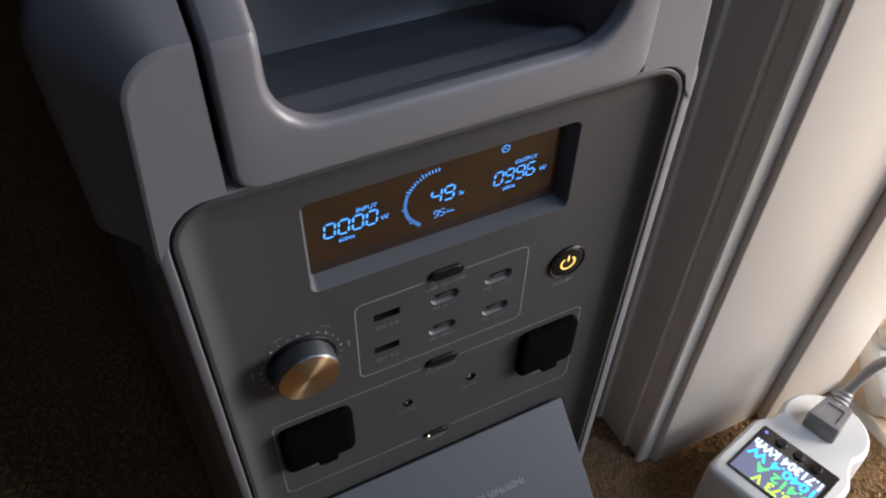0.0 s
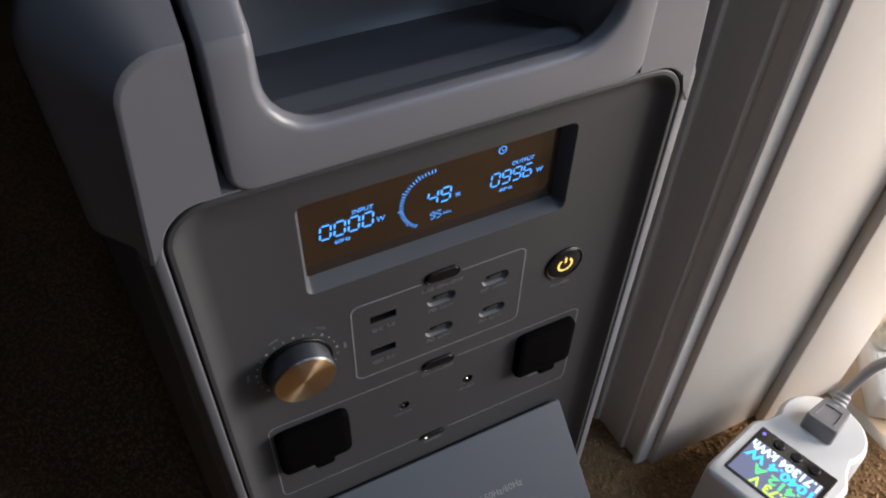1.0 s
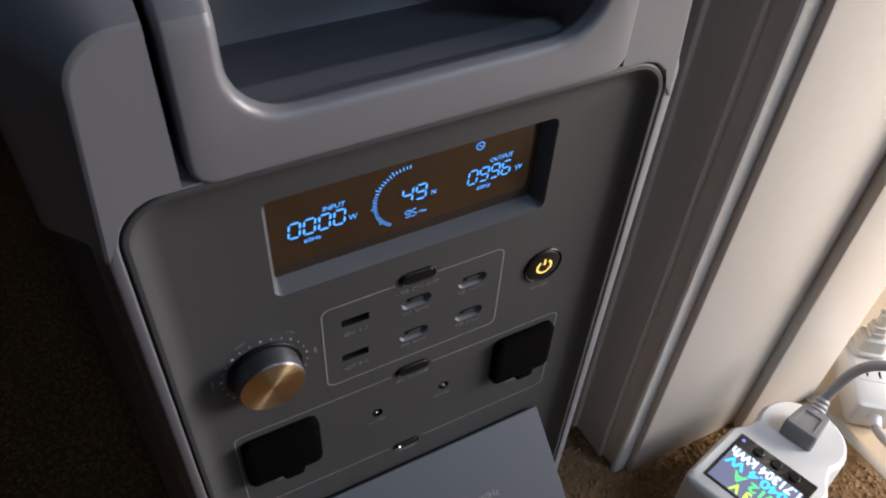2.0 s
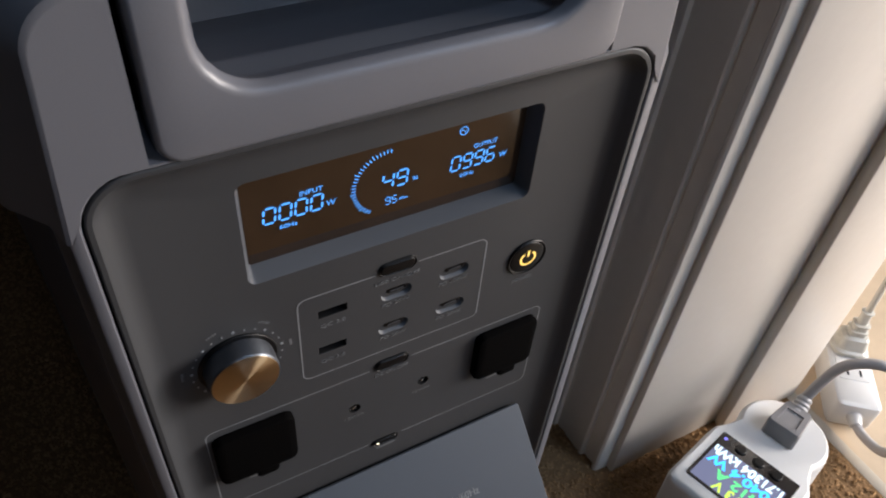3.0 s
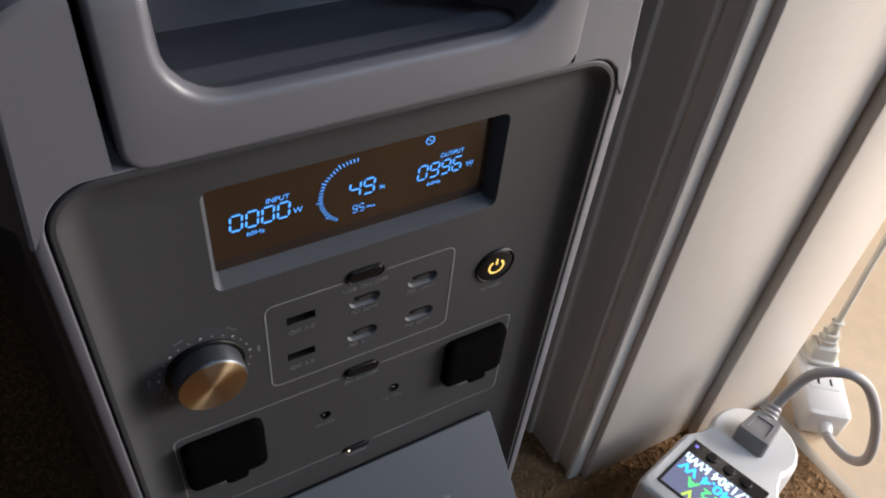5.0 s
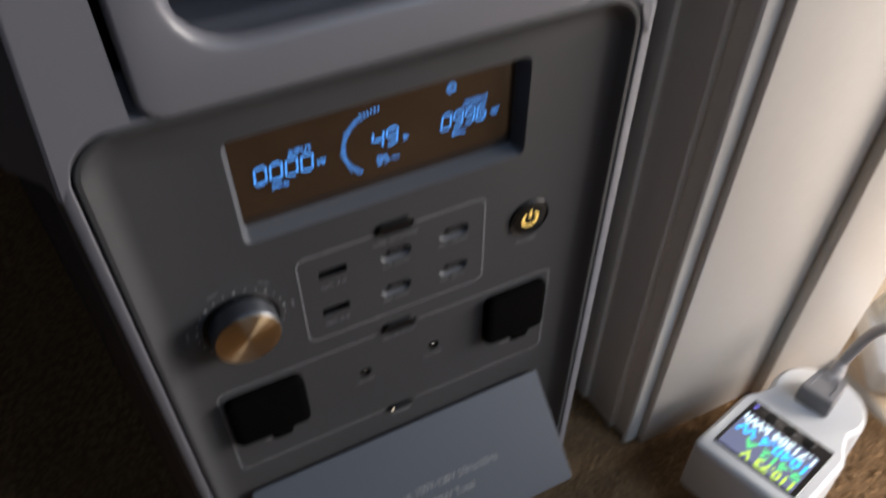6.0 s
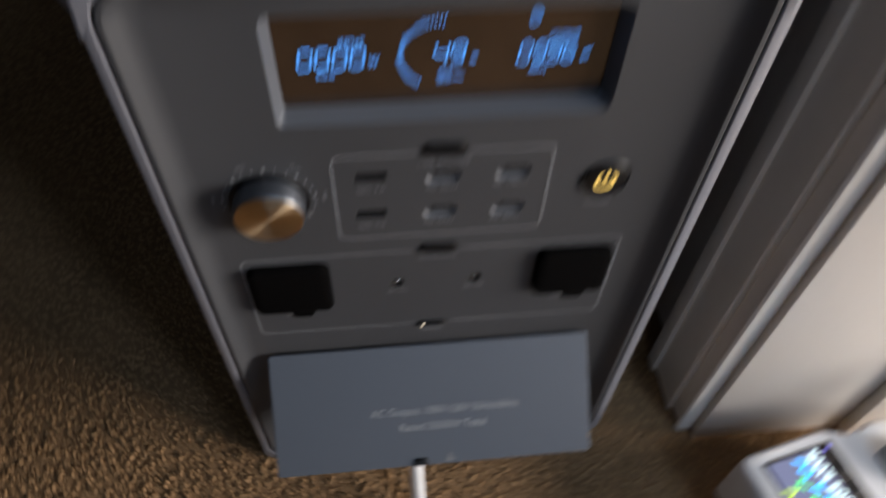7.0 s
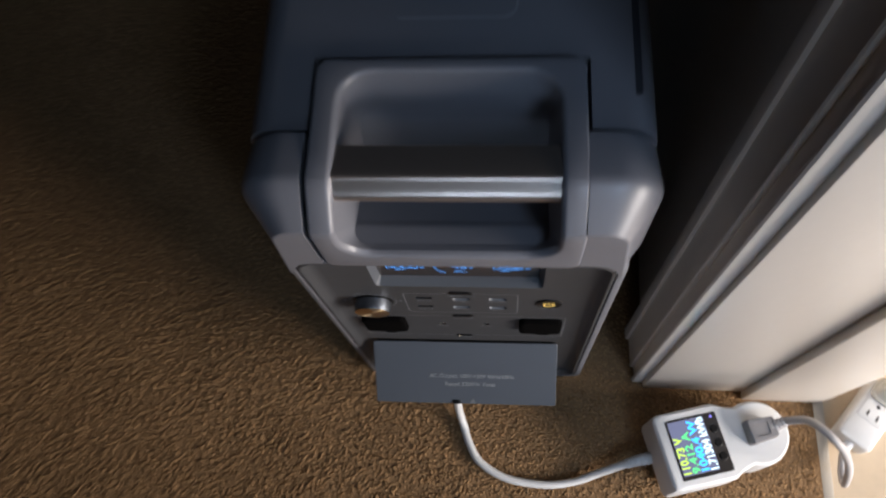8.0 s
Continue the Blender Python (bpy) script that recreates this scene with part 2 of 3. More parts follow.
def slab_box(name, lo, hi, mat, label, category, bevel=0.0, turn=None):
    bm = bmesh.new()
    box(bm, lo, hi, bevel)
    if turn:
        bm.transform(turn)
    return structure(name, bm, mat, label, category)


slab_box("floor", (-3.6, -2.2, -0.06), (0.458, 3.1, FL + 0.0012), CARPET, "tan looped carpet over the whole room floor", "carpet")
slab_box("floor_next_room", (0.4695, -1.6, -0.06), (1.83, 3.1, FL - 0.002), WOOD, "pale tan smooth floor of the next room", "floor")
slab_box("threshold", (0.456, -0.82, -0.06), (0.470, 0.030, FL + 0.0018), METAL, "thin pale metal strip between carpet and hard floor", "threshold", 0.0015)
slab_box("ceiling", (-3.6, -2.2, 2.80), (1.92, 3.1, 2.86), CEIL_UNSEEN, "plain unseen ceiling, near-black to hold down bounced light", "ceiling")
# unseen walls that close the rooms, darkened to keep fill light low
slab_box("wall_west", (-3.68, -2.2, -0.06), (-3.6, 3.1, 2.8), WALL_UNSEEN, "plain unseen wall, darkened to hold down bounced light", "wall")
slab_box("wall_north", (-3.6, 3.1, -0.06), (1.92, 3.18, 2.8), WALL_UNSEEN, "plain unseen wall, darkened to hold down bounced light", "wall")
JR = Matrix.Translation((0.2318, -0.020, 0)) @ Matrix.Rotation(radians(-1.0), 4, "Z") @ Matrix.Translation((-0.229, 0.014, 0))  # the doorway against the station
slab_box("wall_east", (0.2292, 0.0062, -0.06), (0.455, 3.05, 2.8), WALL_SEEN, "cream painted wall beside the doorway", "wall", turn=JR)
# unseen wall; its edge is set to keep window light off the left carpet
slab_box("wall_east_beyond", (0.216, -2.2, -0.06), (0.455, -0.82, 2.8), WALL_UNSEEN, "unseen darkened wall past the doorway, added to limit incoming light", "wall")
slab_box("wall_over_door", (0.216, -0.82, 2.40), (0.455, 0.006, 2.8), WALL_UNSEEN, "unseen wall above the doorway, darkened against bounced light", "wall")


def window_wall(name, window, x0, x1, y, w0, w1, z0, z1, turn=Matrix.Identity(4)):
    """A wall along x, or turned, with one framed window opening."""
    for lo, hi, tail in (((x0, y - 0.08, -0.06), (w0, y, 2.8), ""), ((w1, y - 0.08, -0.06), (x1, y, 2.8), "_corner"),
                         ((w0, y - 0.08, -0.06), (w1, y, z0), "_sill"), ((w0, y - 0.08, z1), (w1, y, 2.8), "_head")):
        slab_box(name + tail, lo, hi, WALL_UNSEEN, "plain unseen wall round a window, darkened against bounced light", "wall", turn=turn)
    win = thing(window, turn @ Vector(((w0 + w1) / 2, y - 0.04, z0)), "plain white framed window letting in daylight", "window", kind="structure")
    for lo, hi in (((w0, y - 0.07, z0), (w1, y - 0.01, z0 + 0.05)), ((w0, y - 0.07, z1 - 0.05), (w1, y - 0.01, z1)),
                   ((w0, y - 0.07, z0 + 0.05), (w0 + 0.05, y - 0.01, z1 - 0.05)), ((w1 - 0.05, y - 0.07, z0 + 0.05), (w1, y - 0.01, z1 - 0.05))):
        bm = bmesh.new()
        box(bm, lo, hi, 0.004)
        bm.transform(turn)
        part("window_frame", bm, WHITE, win)


window_wall("wall_south", "window_2", -3.6, 0.216, -2.12, -0.24, 0.20, 1.08, 1.62)
window_wall("wall_far_east", "window_1", -1.60, 3.1, 0.0, -1.36, -0.18, 0.42, 1.18, Matrix.Translation((1.83, 0, 0)) @ Matrix.Rotation(radians(90), 4, "Z"))
window_wall("wall_south_next", "window_3", 0.455, 1.83, -1.52, 0.56, 1.26, 1.80, 2.68)

# lining of the doorway: face, stop and casing
slab_box("door_jamb", (0.229, -0.014, -0.004), (0.4695, 0.006, 2.40), PAINT, "cream gloss painted door jamb beside the carpet", "door jamb", 0.0015, JR)
slab_box("door_stop", (0.3604, -0.0250, -0.004), (0.4655, -0.0138, 2.40), PAINT, "cream painted door stop strip on the jamb", "door stop", 0.002, JR)


def casing(name, sign, x0, y0, label):
    """A moulded casing: its profile goes from the jamb outwards and stands off the wall face."""
    prof = [(0.000, 0.000), (0.000, 0.0105), (0.0008, 0.0132), (0.0026, 0.0146), (0.0048, 0.0146), (0.0062, 0.0134), (0.0068, 0.0112), (0.0085, 0.0104),
            (0.0206, 0.0118), (0.0212, 0.0160), (0.0230, 0.0168), (0.0300, 0.0160), (0.0560, 0.0166), (0.0600, 0.0172), (0.0606, 0.0208), (0.0625, 0.0215),
            (0.0745, 0.0215), (0.0760, 0.0200), (0.0760, 0.0)]
    bm = bmesh.new()
    loops = [[Vector((x0 - sign * t, y0 + d, z)) for d, t in prof] for z in (-0.004, 2.46)]
    rings(bm, loops)
    bm.transform(JR)
    return structure(name, bm, PAINT, label, "door casing", 25)


casing("trim", 1, 0.2288, -0.0072, "moulded cream painted door casing in shadow beside the power station")

def carpet_pile():
    """Short twisted yarn ends over the part of the floor that is passed close by."""
    rng = np.random.default_rng(4)
    step = 0.0037
    xs, ys = np.meshgrid(np.arange(-0.95, 0.455, step), np.arange(-0.42, 1.0, step))
    x, y = xs.ravel() + rng.normal(0, 0.0018, xs.size), ys.ravel() + rng.normal(0, 0.0018, xs.size)
    keep = (x < 0.452) & ~((abs(x) < 0.14) & (y > 0.03) & (y < 0.42)) & ~((x > 0.216) & (y > -0.018))
    x, y = x[keep], y[keep]
    n = len(x)
    # yarn ends lean together in tufts of about a centimetre
    cell = 0.0085
    gi, gj = np.floor(x / cell).astype(int), np.floor(y / cell).astype(int)
    jit = rng.uniform(0, 1, (400, 400, 3))
    near, cx, cy, tall = np.full(n, 9.0), np.zeros(n), np.zeros(n), np.zeros(n)
    for di in (-1, 0, 1):
        for dj in (-1, 0, 1):
            seed = jit[(gi + di) % 400, (gj + dj) % 400]
            px, py = (gi + di + seed[:, 0]) * cell, (gj + dj + seed[:, 1]) * cell
            dist = np.hypot(x - px, y - py)
            closer = dist < near
            near, cx, cy, tall = np.where(closer, dist, near), np.where(closer, px, cx), np.where(closer, py, cy), np.where(closer, seed[:, 2], tall)
    h = (0.0064 + 0.0014 * tall - 0.14 * near) * rng.uniform(0.86, 1.14, n)
    h = np.maximum(h, 0.0042)
    r = rng.uniform(0.0024, 0.0036, n)
    lx, ly = (cx - x) * 0.5 + rng.normal(0, 0.0018, n), (cy - y) * 0.5 + rng.normal(0, 0.0018, n)
    a0 = rng.uniform(0, 6.3, n)
    verts = []
    for k in range(3):
        a = a0 + k * 2.094
        verts.append(np.stack([x + r * np.cos(a), y + r * np.sin(a), np.full(n, FL - 0.0042)], 1))
    for k in range(3):
        a = a0 + k * 2.094 + 0.5
        verts.append(np.stack([x + 0.6 * lx + 0.85 * r * np.cos(a), y + 0.6 * ly + 0.85 * r * np.sin(a), FL + h * 0.7 - 0.004], 1))
    verts.append(np.stack([x + lx, y + ly, FL + h - 0.003], 1))
    v = np.stack(verts, 1).reshape(-1, 3) * U
    base = np.arange(n)[:, None] * 7
    tri = np.array([[0, 1, 4], [0, 4, 3], [1, 2, 5], [1, 5, 4], [2, 0, 3], [2, 3, 5], [3, 4, 6], [4, 5, 6], [5, 3, 6]])
    f = (base[:, None, :] + tri[None]).reshape(-1, 3)
    me = bpy.data.meshes.new("carpet_pile")
    me.from_pydata(v.tolist(), [], f.tolist())
    me.materials.append(PILE)
    me.shade_smooth()
    return tagged(new("carpet_pile", me), "short twisted tan and brown carpet pile", "carpet", kind="stuff")


carpet_pile()

# ---------------------------------------------------------------- power station
station = thing("power_station", (0, 0.2, 0), "dark grey portable power station standing on the carpet, switched on", "power station")

bm = bmesh.new()
hull(bm, [(sx * x, y, z) for sx in (1, -1) for z in (0.040, 0.4865) for x, y in ((0.1485, 0.0165), (0.160, 0.036), (0.160, 0.43), (0.150, 0.44))], 0.003, 2)
part("body", bm, BODY, station, "near-black matt plastic lower body")

bm = bmesh.new()
poly = [(-0.160, 0.0705), (-0.1085, 0.0705), (-0.1085, 0.1335), (0.1085, 0.1335), (0.1085, 0.0705), (0.160, 0.0705), (0.160, 0.44), (-0.160, 0.44)]
rings(bm, [[(x, y, z) for x, y in poly] for z in (0.489, 0.601)])
edges = [e for e in bm.edges if all(v.co.z > 0.6 for v in e.verts) and (all(abs(v.co.x) > 0.159 for v in e.verts) or all(v.co.y > 0.43 for v in e.verts))]
bmesh.ops.bevel(bm, geom=edges, offset=0.026, segments=6, profile=0.5, affect="EDGES")
top = part("top_cover", bm, SHELL, station)
bm = bmesh.new()
flat = Matrix.Translation((0, 0, 0.601))
pts = [(-0.044, 0.171), (0.040, 0.171)] + [(0.040 + 0.012 * math.sin(a), 0.183 - 0.012 * math.cos(a)) for a in (0.3, 0.7, 1.1, 1.5708)] + [(0.052, 0.33)]
line_strip(bm, pts, 0.0018, flat, 0.0006)
part("groove", bm, PRINT, top)
bm = bmesh.new()
slab(bm, 0.139, 0.215, 0.017, 0.23, 0.004, [(0, 0.0), (0, 0.0006), (0.0008, 0.0012)], Matrix.Translation((0, 0, 0.5985)))
part("grip_strip", bm, BODY, top)

# corner caps
for s in (1, -1):
    bm = bmesh.new()
    loops = []
    for y, zt, xo, r, zb in ((-0.0086, 0.5815, 0.1380, 0.020, 0.5118), (-0.0086, 0.5822, 0.1386, 0.020, 0.5116), (-0.0078, 0.5842, 0.1402, 0.021, 0.5095), (0.006, 0.5955, 0.1505, 0.028, 0.4880),
                            (0.017, 0.6045, 0.1588, 0.034, 0.4865), (0.0225, 0.6080, 0.1626, 0.036, 0.4855), (0.0265, 0.6092, 0.1647, 0.037, 0.4855), (0.031, 0.6092, 0.1655, 0.037, 0.4855),
                            (0.065, 0.6062, 0.1622, 0.036, 0.4855), (0.0662, 0.6050, 0.1610, 0.036, 0.4860)):
        xi = 0.1044 if s > 0 else 0.1087
        xo -= 0.0025
        if y < 0.01:  # the front follows the rounded corner of the panel
            zb = 0.5136
            low = [(xo + 0.0062 * (y < 0), 0.4865), (0.1374, 0.4950), (0.1348, 0.5042), (0.1275, 0.5108), (0.1165, 0.5136)]
        else:
            low = [(xo + (xi - xo) * k, zb) for k in (0, 0.15, 0.3, 0.5, 0.7)]
        lp = [(xi, zb), (xi, zt)] + [(xo - r + r * math.sin(a), zt - r + r * math.cos(a)) for a in np.linspace(0, math.pi / 2, 9)] + low
        loops.append([(s * x, y, z) for x, z in lp])
    rings(bm, loops)
    part("corner_cap", bm, SHELL, station, smooth=26)

# frame round the front panel
bm = bmesh.new()
def grown(cx, cy, w, h, r, g, d, n=8):
    return [FRONT @ Vector((a, b, d)) for a, b in rrect(cx, cy, w - 2 * g, h - 2 * g, max(r - g, 1e-4), n)]


FO = (0.0010, 0.27425, 0.2900, 0.4805, 0.014)
FI = (0.0003, 0.27515, 0.2740, 0.4733, 0.022)
rings(bm, [grown(*FO, -0.0050, -0.0190), grown(*FO, -0.0040, -0.0175), grown(*FO, 0.0, 0.0040), grown(*FO, 0.0012, 0.0073), grown(*FO, 0.0022, 0.0079),
           grown(*FI, -0.0016, 0.0079), grown(*FI, -0.0008, 0.0073), grown(*FI, -0.0008, -0.004)], False, False)
part("front_frame", bm, SHELL, station)

# front panel: a tray with real openings
SCR = (0.0005, 0.4556, 0.1570, 0.0618, 0.0048)
USB_A = [(-0.0370, 0.3865), (-0.0380, 0.3565)]
USB_C = [(0.0003, 0.3835), (-0.0008, 0.3552), (0.0365, 0.3840), (0.0362, 0.3545)]
JACKS = [(-0.0255, 0.2868), (0.0222, 0.2872)]
bm = bmesh.new()
tray = [(0.0, 0.0050), (0.0003, 0.0074), (0.0010, 0.0079), (0.0030, 0.0079), (0.0042, 0.0070), (0.0070, 0.0032), (0.0110, 0.0010), (0.0155, 0.0)]
vs = rings(bm, [grown(*FI, g, d) for g, d in tray], False, False)
loops = [rrect(*SCR)] + [rrect(x, z, 0.0165, 0.0058, 0.0005, 2) for x, z in USB_A] + [rrect(x, z, 0.0188, 0.0092, 0.0046) for x, z in USB_C]
loops += [[(x + 0.0042 * math.cos(a / 16 * 6.2832), z + 0.0042 * math.sin(a / 16 * 6.2832)) for a in range(16)] for x, z in JACKS]
edges = [bm.edges.get((vs[-1][i], vs[-1][(i + 1) % len(vs[-1])])) for i in range(len(vs[-1]))]
for lp in loops:
    ring = [bm.verts.new(FRONT @ Vector((a, b, 0))) for a, b in lp]
    edges += [bm.edges.new((ring[i], ring[(i + 1) % len(ring)])) for i in range(len(ring))]
bmesh.ops.triangle_fill(bm, use_beauty=True, use_dissolve=False, edges=edges, normal=(0, -1, 0))
panel = part("front_panel", bm, PANEL, station, "matt charcoal front panel")

# display: bevelled surround, glass and lit characters
bm = bmesh.new()
slab(bm, *SCR, [(0, 0.0), (0.0006, -0.0012), (0.0036, -0.0100)], cap0=False, cap1=False)
part("display_surround", bm, SURROUND, station)
GY = 0.0096
bm = bmesh.new()
slab(bm, SCR[0], SCR[1], SCR[2] - 0.0068, SCR[3] - 0.0068, 0.002, [(0, -0.012), (0, -GY - 0.0003), (0.0003, -GY)])
glass = part("display_glass", bm, GLASS, station, "glossy display glass, carpet reflection tinted in brown, with blue lit figures")
for text, x, z, w, h, gap in (("0000", -0.0652, 0.4528, 0.0056, 0.0092, 0.0021), ("0996", 0.0330, 0.4515, 0.0050, 0.0088, 0.0018),
                              ("49", -0.0052, 0.4530, 0.0056, 0.0092, 0.0020), ("95", -0.0034, 0.4425, 0.0026, 0.0046, 0.0011)):
    for k, ch in enumerate(text):
        for bar in SEGMENTS[ch]:
            bm = bmesh.new()
            seven(bm, bar, x + k * (w + gap), z - 0.0016, w, h, on_front(0, 0, GY - 0.0004))
            part("digit_segment", bm, BLUE, glass, smooth=0, fix=False)
for text, x, z, size, w in (("INPUT", -0.0415, 0.4652, 0.0040, 0.0115), ("W", -0.0320, 0.4548, 0.0050, 0.0048), ("60Hz", -0.0535, 0.4485, 0.0036, 0.0088), ("%", 0.0128, 0.4545, 0.0036, 0.0032),
                            ("Mins", 0.0068, 0.4440, 0.0024, 0.0046), ("OUTPUT", 0.0525, 0.4640, 0.0038, 0.0140), ("W", 0.0640, 0.4535, 0.0048, 0.0046), ("60Hz", 0.0430, 0.4472, 0.0034, 0.0082)):
    words("lettering", text, size, on_front(x, z - 0.0016, GY - 0.0004), BLUE, glass, wide=w, lean=0.08, depth=0.00003)
for k in range(27):
    bm = bmesh.new()
    a = radians(88 + (236 - 88) * k / 26)
    r1 = 0.0209 if k % 6 == 5 else 0.0200
    c, s = math.cos(a), math.sin(a)
    line_strip(bm, [(-0.0005 + 0.0178 * c, 0.4570 + 0.0178 * s), (-0.0005 + r1 * c, 0.4570 + r1 * s)], 0.00056, on_front(-0.0008, -0.0018, GY), 0.0004)
    part("gauge_tick", bm, BLUE, glass, smooth=0, fix=False)
bm = bmesh.new()
line_strip(bm, [(0.0382 + 0.0023 * math.cos(a), 0.4760 + 0.0023 * math.sin(a)) for a in np.linspace(0, 6.2832, 25)], 0.0005, on_front(0.0006, -0.0018, GY), 0.0004)
line_strip(bm, [(0.0367, 0.4762), (0.0376, 0.4768), (0.0388, 0.4752), (0.0397, 0.4759)], 0.0004, on_front(0.0006, -0.0018, GY), 0.0004)
part("output_sign", bm, BLUE, glass, smooth=0, fix=False)


# printed outlines
bm = bmesh.new()


def outline(cx, cz, w, h, r, gaps):
    lp = rrect(cx, cz, w, h, r, 8)
    lp.append(lp[0])
    dense = []
    for a, b in zip(lp, lp[1:]):
        k = max(1, int(math.dist(a, b) / 0.002))
        dense += [(a[0] + (b[0] - a[0]) * i / k, a[1] + (b[1] - a[1]) * i / k) for i in range(k)]
    dense.append(lp[0])
    run = []
    for p in dense:
        if any(abs(p[0] - gx) < gw and abs(p[1] - gz) < 0.012 for gx, gz, gw in gaps):
            if len(run) > 1:
                line_strip(bm, run, 0.0007, on_front(0, 0))
            run = []
        else:
            run.append(p)
    if len(run) > 1:
        line_strip(bm, run, 0.0007, on_front(0, 0))


outline(0.0, 0.369, 0.112, 0.067, 0.005, [(0, 0.404, 0.0125)])
part("usb_outline", bm, PRINT, station, fix=False)
bm = bmesh.new()
outline(-0.0035, 0.2785, 0.222, 0.083, 0.005, [(-0.001, 0.322, 0.0130), (-0.0035, 0.2380, 0.0105)])
part("dc_outline", bm, PRINT, station, fix=False)


def pill_button(name, x, z, w, h, label):
    bm = bmesh.new()
    slab(bm, x, z, w, h, h / 2, [(0, -0.002), (0, 0.0006), (0.0006, 0.0010), (0.0010, 0.0004), (0.0013, 0.0004), (0.0018, 0.0012), (0.003, 0.0014)])
    return part(name, bm, BLACK, station, label)


pill_button("usb_button", 0.0003, 0.4045, 0.0230, 0.0098, "glossy black oval push button")
pill_button("dc_button", -0.0010, 0.3215, 0.0232, 0.0100, "glossy black oval push button")
ac = pill_button("ac_button", -0.0038, 0.2355, 0.0195, 0.0068, "narrow black oval push button with a small light")
bm = bmesh.new()
disc(bm, -0.0095, 0.2355, [(0.0009, 0.001), (0.0009, 0.0016), (0.0006, 0.0018)], n=12)
part("indicator_light", bm, WARM, ac)

for x, z in USB_A:
    bm = bmesh.new()
    slab(bm, x, z, 0.0165, 0.0058, 0.0005, [(0, 0.0), (0.0004, -0.0006), (0.0006, -0.010)], n=2, cap0=False)
    port = part("usb_port", bm, BLACK, station, "black rectangular socket")
    bm = bmesh.new()
    box(bm, (x - 0.006, 0.003, z + 0.0002), (x + 0.006, 0.010, z + 0.0018))
    part("tongue", bm, BODY, port)
for x, z in USB_C:
    bm = bmesh.new()
    slab(bm, x, z, 0.0188, 0.0092, 0.0046, [(0, 0.0), (0.0002, -0.0002), (0.0010, -0.0022)], cap0=False, cap1=False)
    port = part("usb_c_port", bm, SURROUND, station, "recessed oval socket")
    bm = bmesh.new()
    slab(bm, x, z, 0.0170, 0.0074, 0.0037, [(0, -0.0040), (0, -0.0021)])
    part("port_floor", bm, PANEL, port)
    bm = bmesh.new()
    slab(bm, x + 0.0006, z + 0.0006, 0.0115, 0.0038, 0.0019, [(0, -0.0030), (0, -0.0018)])
    part("slot", bm, BLACK, port)
    bm = bmesh.new()
    slab(bm, x + 0.0010, z + 0.0004, 0.0080, 0.0011, 0.0004, [(0, -0.0019), (0, -0.0013)], n=2)
    part("tongue", bm, PANEL, port)
for x, z in JACKS:
    bm = bmesh.new()
    disc(bm, x, z, [(0.0042, 0.0), (0.0039, -0.0006), (0.0038, -0.009)], n=16, cap0=False)
    port = part("dc_jack", bm, BLACK, station, "small round socket with a metal pin")
    bm = bmesh.new()
    disc(bm, x, z, [(0.0038, -0.0040), (0.0037, -0.0022), (0.0031, -0.0022), (0.0030, -0.007)], n=20, cap0=False, cap1=False)
    part("contact_ring", bm, CHROME, port)
    bm = bmesh.new()
    disc(bm, x, z, [(0.0012, -0.009), (0.0012, -0.0012), (0.0007, -0.0005)], n=12)
    part("pin", bm, CHROME, port)

# lettering under the sockets
for text, x, z, w in (("USB ON/OFF", 0.0005, 0.3955, 0.0265), ("PD 20W", 0.0, 0.3762, 0.0165), ("PD 20W", -0.001, 0.3478, 0.0165), ("PD 100W", 0.036, 0.3768, 0.0185),
                      ("PD 20W", 0.0355, 0.3472, 0.0165), ("QC 3.0", -0.0372, 0.3775, 0.0145), ("QC 3.0", -0.0380, 0.3472, 0.0145), ("DC ON/OFF", -0.001, 0.3132, 0.022),
                      ("POWER", 0.0865, 0.3555, 0.0145), ("12V/3A", -0.0262, 0.2790, 0.013), ("12V/3A", 0.0212, 0.2790, 0.013)):
    words("lettering", text, 0.0040, on_front(x, z - 0.0006, -0.0002), DIM, station, wide=w)
for x, w in ((-0.0875, 0.016), (0.0815, 0.016), (-0.003, 0.014)):
    bm = bmesh.new()
    z = 0.2280 if x == -0.003 else 0.2585
    slab(bm, x, z, w, 0.0016, 0.0003, [(0, 0.0), (0, 0.0002)], n=2)
    part("lettering", bm, DIM, station)

# power button with lit sign
bm = bmesh.new()
disc(bm, 0.0868, 0.3740, [(0.0136, -0.002), (0.0136, 0.0008), (0.0130, 0.0014), (0.0122, 0.0010), (0.0119, 0.0004), (0.0114, 0.0010), (0.010, 0.0013)])
power = part("power_button", bm, BLACK, station, "round black button with a lit amber power sign")
bm = bmesh.new()
at = on_front(0.0868, 0.3740)
line_strip(bm, [(0.0050 * math.sin(a), 0.0050 * math.cos(a)) for a in np.linspace(0.60, 2 * math.pi - 0.60, 28)], 0.0015, at, 0.0017)
line_strip(bm, [(0, 0.0014), (0, 0.0064)], 0.0015, at, 0.0017)
part("power_sign", bm, AMBER, power, fix=False)

# dial
KX, KZ = -0.0893, 0.3728
bm = bmesh.new()
disc(bm, KX, KZ, [(0.0184, 0.0010), (0.0184, 0.0030), (0.0182, 0.0115), (0.0179, 0.0122), (0.0175, 0.0125)], n=64)
dial = part("dial", bm, KNOB, station, "round metal dial with a brushed brass face")
bm = bmesh.new()
disc(bm, KX, KZ, [(0.0207, -0.001), (0.0207, 0.0008), (0.0203, 0.0012), (0.0188, 0.0014)], n=64)
part("dial_base", bm, BLACK, dial)
bm = bmesh.new()
disc(bm, KX, KZ, [(0.0174, 0.0122), (0.0173, 0.0128), (0.0168, 0.0130), (0.0002, 0.01305)], n=64)
part("dial_face", bm, GOLD, dial, "brushed brass disc")
